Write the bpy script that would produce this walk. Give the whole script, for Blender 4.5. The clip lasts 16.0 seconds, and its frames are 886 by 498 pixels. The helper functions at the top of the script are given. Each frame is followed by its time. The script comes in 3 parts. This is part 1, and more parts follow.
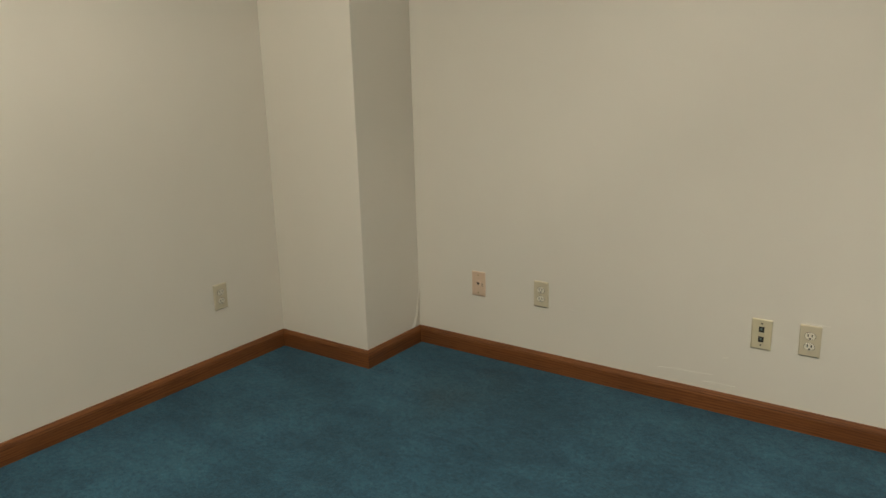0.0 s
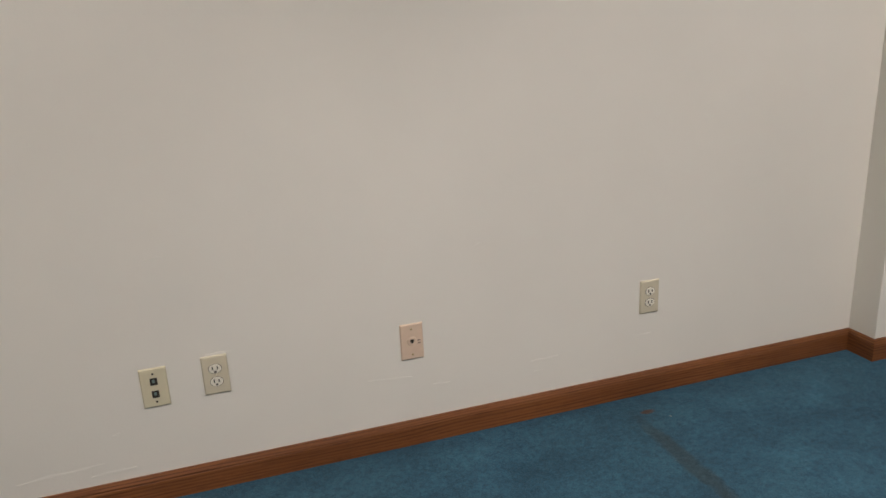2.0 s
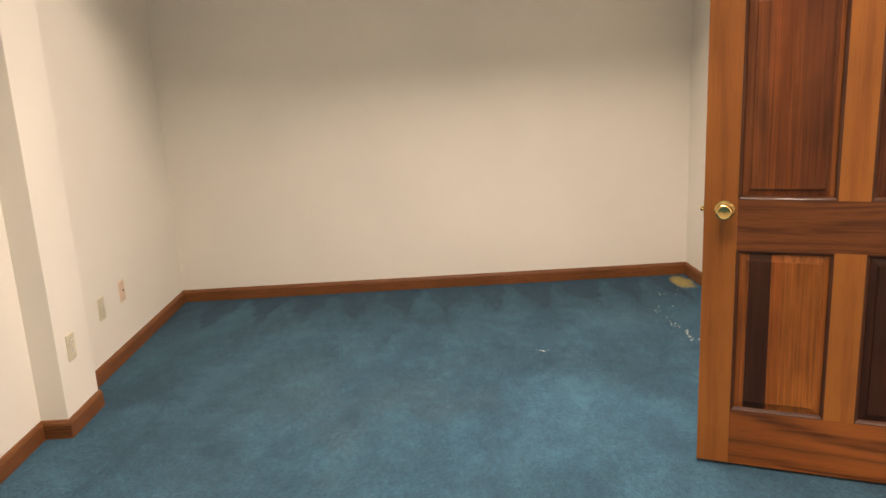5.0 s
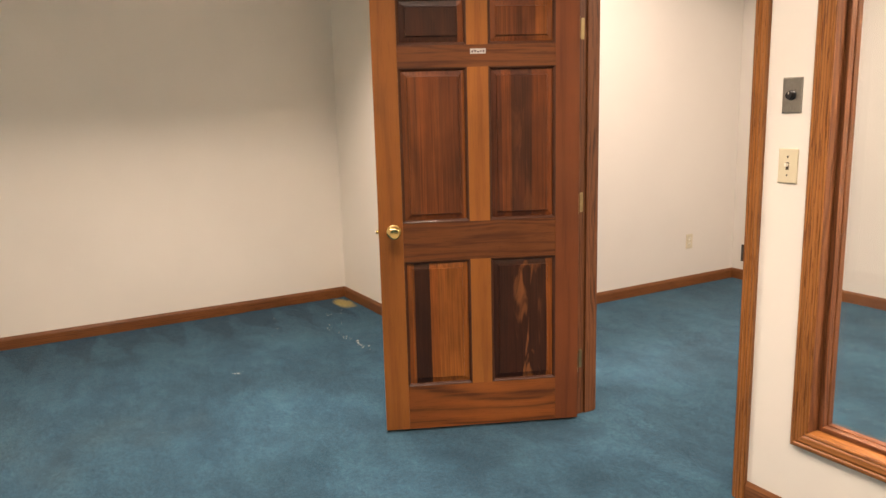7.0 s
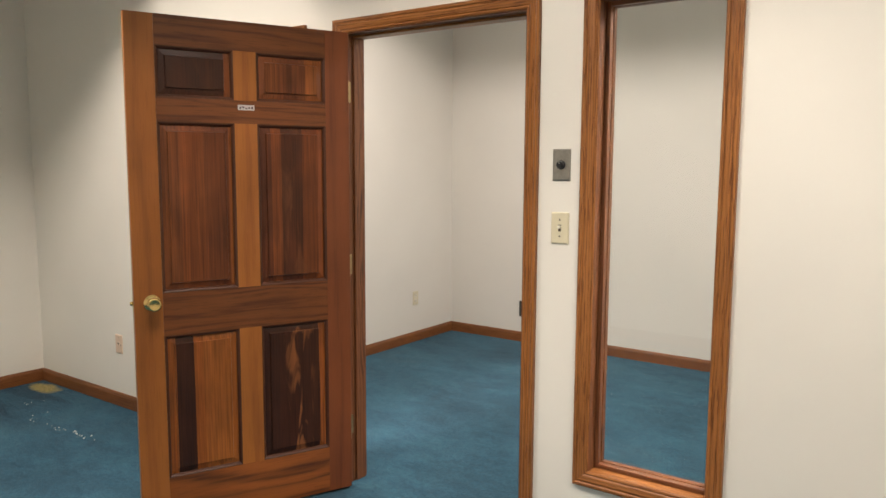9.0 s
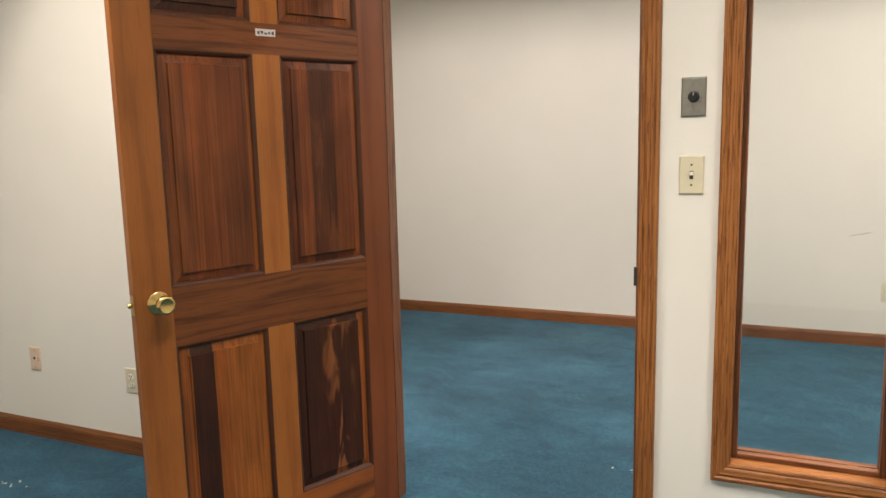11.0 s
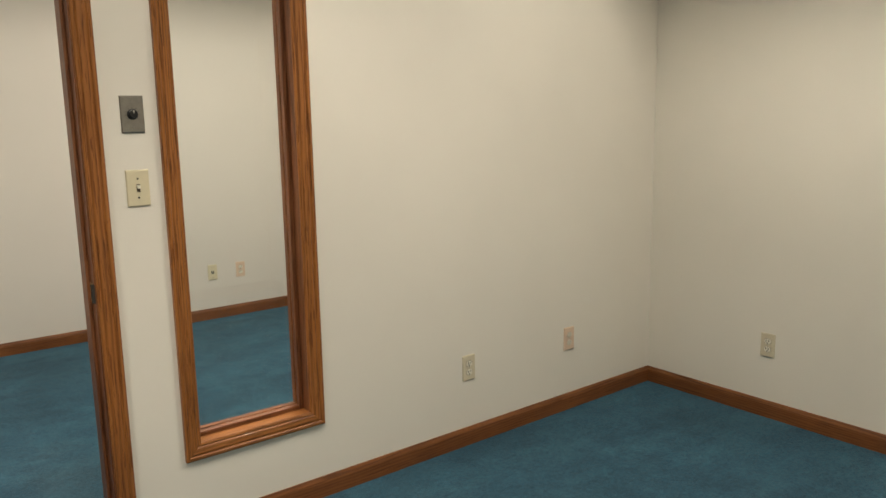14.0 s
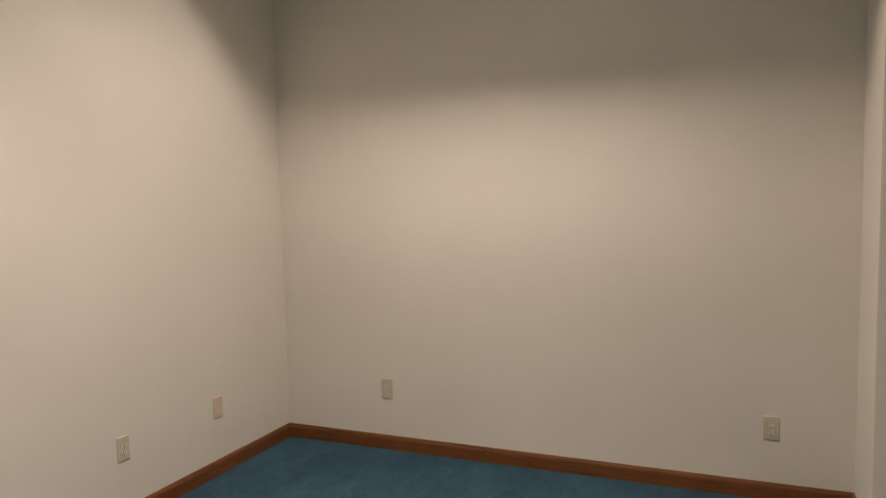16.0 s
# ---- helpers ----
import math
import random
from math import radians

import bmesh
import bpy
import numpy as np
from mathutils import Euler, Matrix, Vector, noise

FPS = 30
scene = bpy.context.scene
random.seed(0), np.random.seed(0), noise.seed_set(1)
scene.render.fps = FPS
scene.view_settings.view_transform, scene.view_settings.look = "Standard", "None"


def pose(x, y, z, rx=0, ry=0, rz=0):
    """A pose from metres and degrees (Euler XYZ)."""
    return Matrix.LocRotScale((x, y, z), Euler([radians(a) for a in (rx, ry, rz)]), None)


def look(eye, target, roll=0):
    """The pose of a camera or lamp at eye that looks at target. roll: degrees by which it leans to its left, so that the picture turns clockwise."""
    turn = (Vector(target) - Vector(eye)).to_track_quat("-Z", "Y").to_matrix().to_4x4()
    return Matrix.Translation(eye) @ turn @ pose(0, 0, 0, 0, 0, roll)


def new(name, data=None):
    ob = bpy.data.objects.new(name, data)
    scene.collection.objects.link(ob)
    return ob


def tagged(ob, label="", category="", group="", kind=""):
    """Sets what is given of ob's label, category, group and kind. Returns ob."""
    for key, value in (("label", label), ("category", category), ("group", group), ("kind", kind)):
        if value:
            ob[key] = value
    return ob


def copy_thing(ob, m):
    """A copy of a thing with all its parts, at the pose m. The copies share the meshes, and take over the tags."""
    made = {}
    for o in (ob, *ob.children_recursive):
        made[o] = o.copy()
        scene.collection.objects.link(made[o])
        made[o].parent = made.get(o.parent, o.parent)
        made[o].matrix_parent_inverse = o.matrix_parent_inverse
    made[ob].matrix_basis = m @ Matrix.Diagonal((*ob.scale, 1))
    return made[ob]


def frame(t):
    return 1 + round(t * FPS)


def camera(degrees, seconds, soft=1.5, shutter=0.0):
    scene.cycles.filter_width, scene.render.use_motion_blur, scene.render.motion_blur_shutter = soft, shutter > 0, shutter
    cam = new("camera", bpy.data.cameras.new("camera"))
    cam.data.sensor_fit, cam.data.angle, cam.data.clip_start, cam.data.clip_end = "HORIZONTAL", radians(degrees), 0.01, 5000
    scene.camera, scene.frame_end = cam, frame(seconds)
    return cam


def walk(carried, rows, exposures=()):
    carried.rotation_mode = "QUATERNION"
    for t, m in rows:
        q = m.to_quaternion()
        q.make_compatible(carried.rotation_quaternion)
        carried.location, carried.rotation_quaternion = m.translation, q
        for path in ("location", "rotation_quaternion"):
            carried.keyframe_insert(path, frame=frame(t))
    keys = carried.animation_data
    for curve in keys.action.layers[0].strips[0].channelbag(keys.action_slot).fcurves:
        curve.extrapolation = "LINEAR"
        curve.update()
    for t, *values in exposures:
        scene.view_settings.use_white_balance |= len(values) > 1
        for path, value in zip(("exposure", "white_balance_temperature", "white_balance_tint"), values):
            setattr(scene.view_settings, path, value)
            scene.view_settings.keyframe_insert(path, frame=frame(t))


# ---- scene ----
cam = camera(61.2, 16.0)
PATH = [
    (0, (0.552, -2.767, 1.36), (-0.574, -1.19, 0.862), -1.5),
    (0.5, (0.417, -2.555, 1.333), (-0.423, -0.825, 0.782), -2.2),
    (1, (0.306, -2.317, 1.297), (-0.165, -0.458, 0.73), -2.2),
    (1.5, (0.231, -2.109, 1.296), (0.28, -0.201, 0.698), -2.2),
    (2, (0.204, -2.015, 1.274), (0.784, -0.194, 0.684), -2.8),
    (2.5, (0.161, -1.985, 1.322), (1.197, -0.394, 0.693), -2.7),
    (3, (0.062, -1.996, 1.345), (1.469, -0.722, 0.713), -2.3),
    (3.5, (-0.06, -1.963, 1.37), (1.643, -1.092, 0.785), -2.0),
    (4, (-0.23, -1.877, 1.408), (1.643, -1.415, 0.883), -2.7),
    (4.2, (-0.3, -1.839, 1.413), (1.608, -1.502, 0.915), -2.8),
    (6.3, (-0.896, -1.364, 1.459), (0.961, -1.972, 1.033), -2.0),
    (6.5, (-0.936, -1.322, 1.467), (0.886, -2.037, 1.057), -1.9),
    (7, (-1.041, -1.243, 1.474), (0.662, -2.224, 1.103), -1.5),
    (7.5, (-1.099, -1.175, 1.483), (0.433, -2.418, 1.154), -0.6),
    (8, (-1.051, -1.118, 1.511), (0.332, -2.537, 1.243), -0.1),
    (8.5, (-0.898, -1.037, 1.518), (0.365, -2.571, 1.289), 0.1),
    (9, (-0.712, -1.009, 1.483), (0.449, -2.622, 1.259), 0.3),
    (9.2, (-0.628, -1.014, 1.471), (0.501, -2.65, 1.246), 0.4),
    (11.3, (0.443, -1.175, 1.383), (1.139, -3.023, 1.067), -2.0),
    (11.5, (0.517, -1.231, 1.414), (1.123, -3.108, 1.083), -2.4),
    (12, (0.699, -1.312, 1.42), (0.931, -3.268, 1.073), -2.4),
    (12.5, (0.894, -1.321, 1.431), (0.656, -3.272, 1.062), -2.2),
    (13, (1.012, -1.263, 1.443), (0.372, -3.124, 1.088), -1.8),
    (13.5, (1.118, -1.149, 1.433), (0.173, -2.879, 1.093), -1.6),
    (14, (1.243, -1.02, 1.447), (0.029, -2.574, 1.11), -1.0),
    (14.5, (1.389, -0.935, 1.461), (-0.055, -2.277, 1.126), -0.6),
    (15, (1.551, -0.886, 1.513), (-0.077, -2.001, 1.187), -0.6),
    (15.5, (1.659, -0.849, 1.52), (-0.101, -1.768, 1.279), -1.3),
    (16, (1.68, -0.808, 1.531), (-0.154, -1.589, 1.361), -1.2),
]
EXPOSURES = [
    (0.0, -0.72, 5890, -2), (0.5, -0.5, 5650, 5), (1.0, -0.5, 5560, 6), (2.0, -0.62, 5350, 8), (3.0, -0.6, 5720, 9), (3.5, -0.2, 5950, 12), (4.0, 0.08, 6350, 14),
    (4.2, 0.1, 6350, 14), (6.3, 0.42, 6350, 11), (7.0, 0.2, 6400, 15), (8.0, -0.12, 6200, 17), (9.0, -0.12, 5600, 5), (11.5, -0.05, 5550, 3),
    (12.5, -0.22, 5250, -2), (14.0, -0.62, 5840, 0), (15.0, -0.7, 6100, 12), (16.0, -0.82, 6080, 12)]
walk(cam, [(t, look(eye, target, roll)) for t, eye, target, roll in PATH], EXPOSURES)

# ---- world and lights ----
world = bpy.data.worlds.new("world")
scene.world = world
world.use_nodes = True
world.node_tree.nodes["Background"].inputs["Color"].default_value = (0.9, 0.85, 0.75, 1)
world.node_tree.nodes["Background"].inputs["Strength"].default_value = 0.0

CEIL = 2.74
XD, XB, YA, YC = -2.118, 4.445, 0.0, -3.485
YN, YE, XN = -3.605, -6.445, 3.105
TROFFERS = [(-0.95, -2.08), (0.75, -2.08), (2.45, -2.08)]
TROFFERS_N = [(-0.75, -4.75), (1.85, -4.75)]
LAMP_POWER, LAMP_POWER_N, LAMP_COLOR = (39.0, 30.0, 54.0), (40.0, 27.0), (1.0, 0.80, 0.63)
TUBE_Z, TUBE_Z_N, SLOT_W, SLOT_L = 0.120, 0.045, 0.165, 0.60


def troffer_lamps(x, y, z, power, turn, tilt):
    """The two tubes of one deep troffer, each thrown to its own side; the housing cuts them off."""
    for side in (-1, 1):
        data = bpy.data.lights.new("troffer_lamp", "AREA")
        data.shape, data.size, data.size_y = "RECTANGLE", 0.06, 1.14
        data.energy, data.color = power, LAMP_COLOR
        ob = new("troffer_lamp", data)
        ob.matrix_world = pose(x, y, CEIL + z, 0, 0, turn) @ pose(0.03 * side, 0, 0, 0, -tilt * side, 0)


for (lx, ly), power in zip(TROFFERS, LAMP_POWER):
    troffer_lamps(lx, ly, TUBE_Z, power, 0, 36)
for (lx, ly), power in zip(TROFFERS_N, LAMP_POWER_N):
    troffer_lamps(lx, ly, TUBE_Z_N, power, 90, 10)


# ---- materials ----
def material(name, rough=0.6, metal=0.0):
    m = bpy.data.materials.new(name)
    m.use_nodes = True
    b = m.node_tree.nodes["Principled BSDF"]
    b.inputs["Roughness"].default_value, b.inputs["Metallic"].default_value = rough, metal
    return m, m.node_tree.nodes, m.node_tree.links, b


def mapped(n, l, scale, loc=(0, 0, 0)):
    co, mp = n.new("ShaderNodeTexCoord"), n.new("ShaderNodeMapping")
    mp.inputs["Scale"].default_value, mp.inputs["Location"].default_value = scale, loc
    l.new(co.outputs["Object"], mp.inputs["Vector"])
    return mp.outputs["Vector"]


def noise_of(n, l, vec, scale, detail=4.0, rough=0.55, distort=0.0):
    t = n.new("ShaderNodeTexNoise")
    t.inputs["Scale"].default_value, t.inputs["Detail"].default_value = scale, detail
    t.inputs["Roughness"].default_value, t.inputs["Distortion"].default_value = rough, distort
    l.new(vec, t.inputs["Vector"])
    return t.outputs["Fac"]


def ramp_of(n, l, fac, stops, mode="LINEAR"):
    r = n.new("ShaderNodeValToRGB")
    r.color_ramp.interpolation = mode
    e = r.color_ramp.elements
    while len(e) < len(stops):
        e.new(0.5)
    for k, (p, c) in enumerate(stops):
        e[k].position, e[k].color = p, (*c, 1)
    l.new(fac, r.inputs["Fac"])
    return r.outputs["Color"]


def mixed(n, l, kind, fac, a, b):
    x = n.new("ShaderNodeMix")
    x.data_type, x.blend_type = "RGBA", kind
    for v, sock in ((fac, x.inputs[0]), (a, x.inputs[6]), (b, x.inputs[7])):
        if isinstance(v, bpy.types.NodeSocket):
            l.new(v, sock)
        else:
            sock.default_value = v if isinstance(v, float) else (*v, 1)
    return x.outputs[2]


def calc(n, l, op, a, b=0.0, c=0.0):
    x = n.new("ShaderNodeMath")
    x.operation = op
    for v, sock in zip((a, b, c), x.inputs):
        if isinstance(v, bpy.types.NodeSocket):
            l.new(v, sock)
        else:
            sock.default_value = v
    return x.outputs[0]


def bumped(n, l, b, height, strength, dist):
    x = n.new("ShaderNodeBump")
    x.inputs["Strength"].default_value, x.inputs["Distance"].default_value = strength, dist
    l.new(height, x.inputs["Height"])
    l.new(x.outputs["Normal"], b.inputs["Normal"])


def plain(name, color, rough=0.5, metal=0.0, vary=0.06, scale=30.0):
    m, n, l, b = material(name, rough, metal)
    f = noise_of(n, l, mapped(n, l, (1, 1, 1)), scale)
    lo, hi = [c * (1 - vary) for c in color], [min(1.0, c * (1 + vary)) for c in color]
    l.new(ramp_of(n, l, f, [(0.3, lo), (0.7, hi)]), b.inputs["Base Color"])
    return m


def paint(name, color, seed=0.0):
    """Rolled wall paint: soft mottling, faint roller stipple, a few scuffs."""
    m, n, l, b = material(name, 0.62)
    v = mapped(n, l, (1, 1, 1), (seed, seed, 0))
    big = noise_of(n, l, v, 1.3, 3)
    c = ramp_of(n, l, big, [(0.3, [x * 0.965 for x in color]), (0.7, [min(1, x * 1.02) for x in color])])
    smear = noise_of(n, l, mapped(n, l, (2.2, 2.2, 9), (seed, 3, 1)), 2.0, 5, 0.6)
    c = mixed(n, l, "MULTIPLY", calc(n, l, "MULTIPLY", calc(n, l, "GREATER_THAN", smear, 0.80), 0.5), c, (0.93, 0.91, 0.88))
    l.new(c, b.inputs["Base Color"])
    fine = noise_of(n, l, v, 160, 3)
    wide = noise_of(n, l, v, 5, 2)
    bumped(n, l, b, calc(n, l, "ADD", calc(n, l, "MULTIPLY", fine, 0.25), wide), 0.25, 0.004)
    return m


def wood(name, light, dark, axis, rough=0.42, seed=0.0, fine=1.0, rings=560.0, flame=26.0):
    """Oak or pine with its grain along one axis (0, 1 or 2): year rings bent into flames, pores, soft tone."""
    m, n, l, b = material(name, rough)
    co, sep = n.new("ShaderNodeTexCoord"), n.new("ShaderNodeSeparateXYZ")
    l.new(co.outputs["Object"], sep.inputs["Vector"])
    p, q = [sep.outputs[k] for k in range(3) if k != axis]
    s = [9.0, 9.0, 9.0]
    s[axis] = 1.1
    bend = noise_of(n, l, mapped(n, l, s, (seed * 1.7, seed, seed * 0.6)), 1.0, 3, 0.5, 0.3)
    phase = calc(n, l, "MULTIPLY_ADD", calc(n, l, "ADD", p, q), rings, calc(n, l, "MULTIPLY", bend, flame))
    ring = calc(n, l, "MULTIPLY_ADD", calc(n, l, "SINE", phase), 0.5, 0.5)
    s1 = [60.0, 60.0, 60.0]
    s1[axis] = 2.0
    g = noise_of(n, l, mapped(n, l, s1, (seed, seed * 2, 0)), 1.0, 3, 0.6, 0.3)
    h = calc(n, l, "MULTIPLY_ADD", ring, 0.45, calc(n, l, "MULTIPLY", g, 0.6))
    c = ramp_of(n, l, h, [(0.18, dark), (0.42, [(a * 3 + d) / 4 for a, d in zip(light, dark)]), (0.72, light)])
    s2 = [230.0, 230.0, 230.0]
    s2[axis] = 9.0
    pores = noise_of(n, l, mapped(n, l, s2, (seed, 0, 0)), 1.0, 2)
    c = mixed(n, l, "MULTIPLY", calc(n, l, "MULTIPLY", calc(n, l, "LESS_THAN", pores, 0.41), 0.85 * fine), c, (0.45, 0.37, 0.32))
    tone = noise_of(n, l, mapped(n, l, (1, 1, 1), (seed, 2, 5)), 2.2, 3)
    c = mixed(n, l, "MULTIPLY", 1.0, c, ramp_of(n, l, tone, [(0.3, (0.76, 0.74, 0.72)), (0.7, (1.06, 1.05, 1.04))]))
    l.new(c, b.inputs["Base Color"])
    bumped(n, l, b, calc(n, l, "ADD", h, calc(n, l, "MULTIPLY", pores, 0.4)), 0.12, 0.002)
    b.inputs["Coat Weight"].default_value, b.inputs["Specular IOR Level"].default_value = 0.05, 0.35
    return m


def stained_panel(name, staves, width, x0, seed, streak=0.0):
    """Glued pine staves, each with its own stain, grain upright."""
    m, n, l, b = material(name, 0.4)
    co = n.new("ShaderNodeTexCoord")
    sep = n.new("ShaderNodeSeparateXYZ")
    l.new(co.outputs["Object"], sep.inputs["Vector"])
    u = calc(n, l, "DIVIDE", calc(n, l, "SUBTRACT", sep.outputs["X"], x0), width)
    wob = noise_of(n, l, mapped(n, l, (8, 8, 0.9), (seed, 0, 0)), 1.0, 3)
    u = calc(n, l, "ADD", u, calc(n, l, "MULTIPLY", calc(n, l, "SUBTRACT", wob, 0.5), 0.05))
    c = ramp_of(n, l, u, staves, "CONSTANT")
    g = noise_of(n, l, mapped(n, l, (30, 30, 1.1), (seed * 2, seed, 0)), 1.0, 4, 0.6, 1.2)
    c = mixed(n, l, "MULTIPLY", 1.0, c, ramp_of(n, l, g, [(0.3, (0.78, 0.75, 0.73)), (0.55, (1, 1, 1)), (0.75, (1.18, 1.14, 1.06))]))
    blot = noise_of(n, l, mapped(n, l, (5, 5, 2.6), (seed * 3, 1, seed)), 1.0, 3, 0.55, 0.5)
    c = mixed(n, l, "MULTIPLY", 1.0, c, ramp_of(n, l, blot, [(0.3, (0.68, 0.65, 0.63)), (0.5, (1.05, 1.04, 1.03)), (0.7, (1.45, 1.38, 1.25))]))
    hair = noise_of(n, l, mapped(n, l, (150, 150, 3.0), (seed, 3, 1)), 1.0, 3, 0.6, 0.2)
    c = mixed(n, l, "MULTIPLY", 1.0, c, ramp_of(n, l, hair, [(0.32, (0.62, 0.58, 0.56)), (0.5, (1, 1, 1)), (0.7, (1.25, 1.2, 1.1))]))
    # pale cathedral figure where the stain did not take
    fig = noise_of(n, l, mapped(n, l, (17, 17, 3.4), (seed + 2, 4, 2)), 1.0, 3, 0.5, 0.9)
    near = calc(n, l, "MULTIPLY_ADD", calc(n, l, "ABSOLUTE", calc(n, l, "SUBTRACT", u, 0.46)), -5.0, 1.35)
    fig = calc(n, l, "MULTIPLY_ADD", fig, 14.0, -7.6)
    fig = calc(n, l, "MULTIPLY", calc(n, l, "MINIMUM", calc(n, l, "MAXIMUM", fig, 0.0), 1.0), calc(n, l, "MINIMUM", calc(n, l, "MAXIMUM", near, 0.0), 1.0))
    c = mixed(n, l, "MIX", calc(n, l, "MULTIPLY", fig, streak), c, (0.23, 0.082, 0.024))
    l.new(c, b.inputs["Base Color"])
    bumped(n, l, b, g, 0.1, 0.002)
    b.inputs["Coat Weight"].default_value, b.inputs["Specular IOR Level"].default_value = 0.04, 0.3
    return m


def carpet_material():
    m, n, l, b = material("blue_carpet", 0.95)
    co, sep = n.new("ShaderNodeTexCoord"), n.new("ShaderNodeSeparateXYZ")
    l.new(co.outputs["Object"], sep.inputs["Vector"])
    px, py = sep.outputs["X"], sep.outputs["Y"]
    v = mapped(n, l, (1, 1, 1))
    base = (0.032, 0.088, 0.134)
    wide = noise_of(n, l, v, 1.6, 4, 0.6, 0.4)
    patch = noise_of(n, l, mapped(n, l, (1.0, 2.0, 1), (4, 1, 0)), 2.3, 5, 0.65, 0.2)
    mottle = noise_of(n, l, v, 11.0, 5, 0.7)
    c = ramp_of(n, l, wide, [(0.3, [x * 0.82 for x in base]), (0.7, [x * 1.2 for x in base])])
    c = mixed(n, l, "MULTIPLY", 1.0, c, ramp_of(n, l, patch, [(0.36, (0.81, 0.83, 0.85)), (0.50, (1.0, 1.0, 1.0)), (0.68, (1.22, 1.18, 1.13))]))
    c = mixed(n, l, "MULTIPLY", 1.0, c, ramp_of(n, l, mottle, [(0.3, (0.8, 0.82, 0.84)), (0.7, (1.18, 1.17, 1.15))]))
    # vacuum strokes: light wedges that point at the east wall
    jit = calc(n, l, "MULTIPLY", calc(n, l, "SUBTRACT", noise_of(n, l, v, 3.0, 2), 0.5), 0.22)
    u = calc(n, l, "FRACT", calc(n, l, "DIVIDE", calc(n, l, "ADD", py, jit), 0.30))
    tri = calc(n, l, "MULTIPLY", calc(n, l, "ABSOLUTE", calc(n, l, "SUBTRACT", u, 0.5)), 2.0)
    d = calc(n, l, "DIVIDE", calc(n, l, "SUBTRACT", 4.42, px), 0.62)
    wedge = calc(n, l, "MULTIPLY_ADD", calc(n, l, "SUBTRACT", d, tri), 6.0, 0.5)
    wedge = calc(n, l, "MINIMUM", calc(n, l, "MAXIMUM", wedge, 0.0), 1.0)
    c = mixed(n, l, "MIX", wedge, mixed(n, l, "MULTIPLY", 1.0, c, (0.62, 0.67, 0.71)), c)
    lane = calc(n, l, "FRACT", calc(n, l, "DIVIDE", calc(n, l, "ADD", calc(n, l, "MULTIPLY_ADD", px, 0.45, py), calc(n, l, "MULTIPLY", jit, 1.6)), 0.62))
    c = mixed(n, l, "MULTIPLY", calc(n, l, "MULTIPLY", calc(n, l, "GREATER_THAN", lane, 0.55), 0.5), c, (0.80, 0.83, 0.85))
    # worn, yellowed spots
    worn = noise_of(n, l, mapped(n, l, (1, 1, 1), (9, 3, 0)), 0.9, 3, 0.6)
    c = mixed(n, l, "MIX", calc(n, l, "MULTIPLY", calc(n, l, "MAXIMUM", calc(n, l, "SUBTRACT", worn, 0.6), 0.0), 1.8), c, (0.07, 0.09, 0.085))
    # a yellowed patch in the corner, a dark drag mark by the north wall
    edge = calc(n, l, "MULTIPLY", calc(n, l, "SUBTRACT", noise_of(n, l, v, 14, 3), 0.5), 1.4)
    for cx, cy, rx, ry, tint, much in ((4.24, -3.385, 0.17, 0.075, (0.34, 0.27, 0.085), 0.9), (1.435, -0.42, 0.035, 0.30, (0.035, 0.045, 0.045), 0.6),
                                       (1.49, -0.12, 0.03, 0.014, (0.08, 0.03, 0.015), 0.8), (2.9, -0.95, 0.5, 0.35, (0.055, 0.10, 0.105), 0.12)):
        ex = calc(n, l, "DIVIDE", calc(n, l, "SUBTRACT", px, cx), rx)
        ey = calc(n, l, "DIVIDE", calc(n, l, "SUBTRACT", py, cy), ry)
        r2 = calc(n, l, "ADD", calc(n, l, "MULTIPLY", ex, ex), calc(n, l, "MULTIPLY", ey, ey))
        inside = calc(n, l, "MULTIPLY_ADD", calc(n, l, "ADD", r2, edge), -1.4, 1.5)
        inside = calc(n, l, "MINIMUM", calc(n, l, "MAXIMUM", inside, 0.0), 1.0)
        c = mixed(n, l, "MIX", calc(n, l, "MULTIPLY", inside, much), c, tint)
    clump = noise_of(n, l, v, 55, 4, 0.75)
    c = mixed(n, l, "MULTIPLY", 1.0, c, ramp_of(n, l, clump, [(0.32, (0.68, 0.7, 0.72)), (0.68, (1.32, 1.3, 1.28))]))
    tuft = noise_of(n, l, v, 240, 3, 0.7)
    c = mixed(n, l, "MULTIPLY", 1.0, c, ramp_of(n, l, tuft, [(0.3, (0.6, 0.6, 0.6)), (0.7, (1.4, 1.4, 1.4))]))
    speck = noise_of(n, l, v, 75, 1)
    c = mixed(n, l, "MIX", calc(n, l, "MULTIPLY", calc(n, l, "GREATER_THAN", speck, 0.775), 0.35), c, (0.12, 0.17, 0.19))
    l.new(c, b.inputs["Base Color"])
    b.inputs["Specular IOR Level"].default_value = 0.08
    b.inputs["Sheen Weight"].default_value, b.inputs["Sheen Roughness"].default_value = 0.08, 0.5
    bumped(n, l, b, calc(n, l, "ADD", tuft, calc(n, l, "MULTIPLY", wide, 0.6)), 0.7, 0.006)
    return m


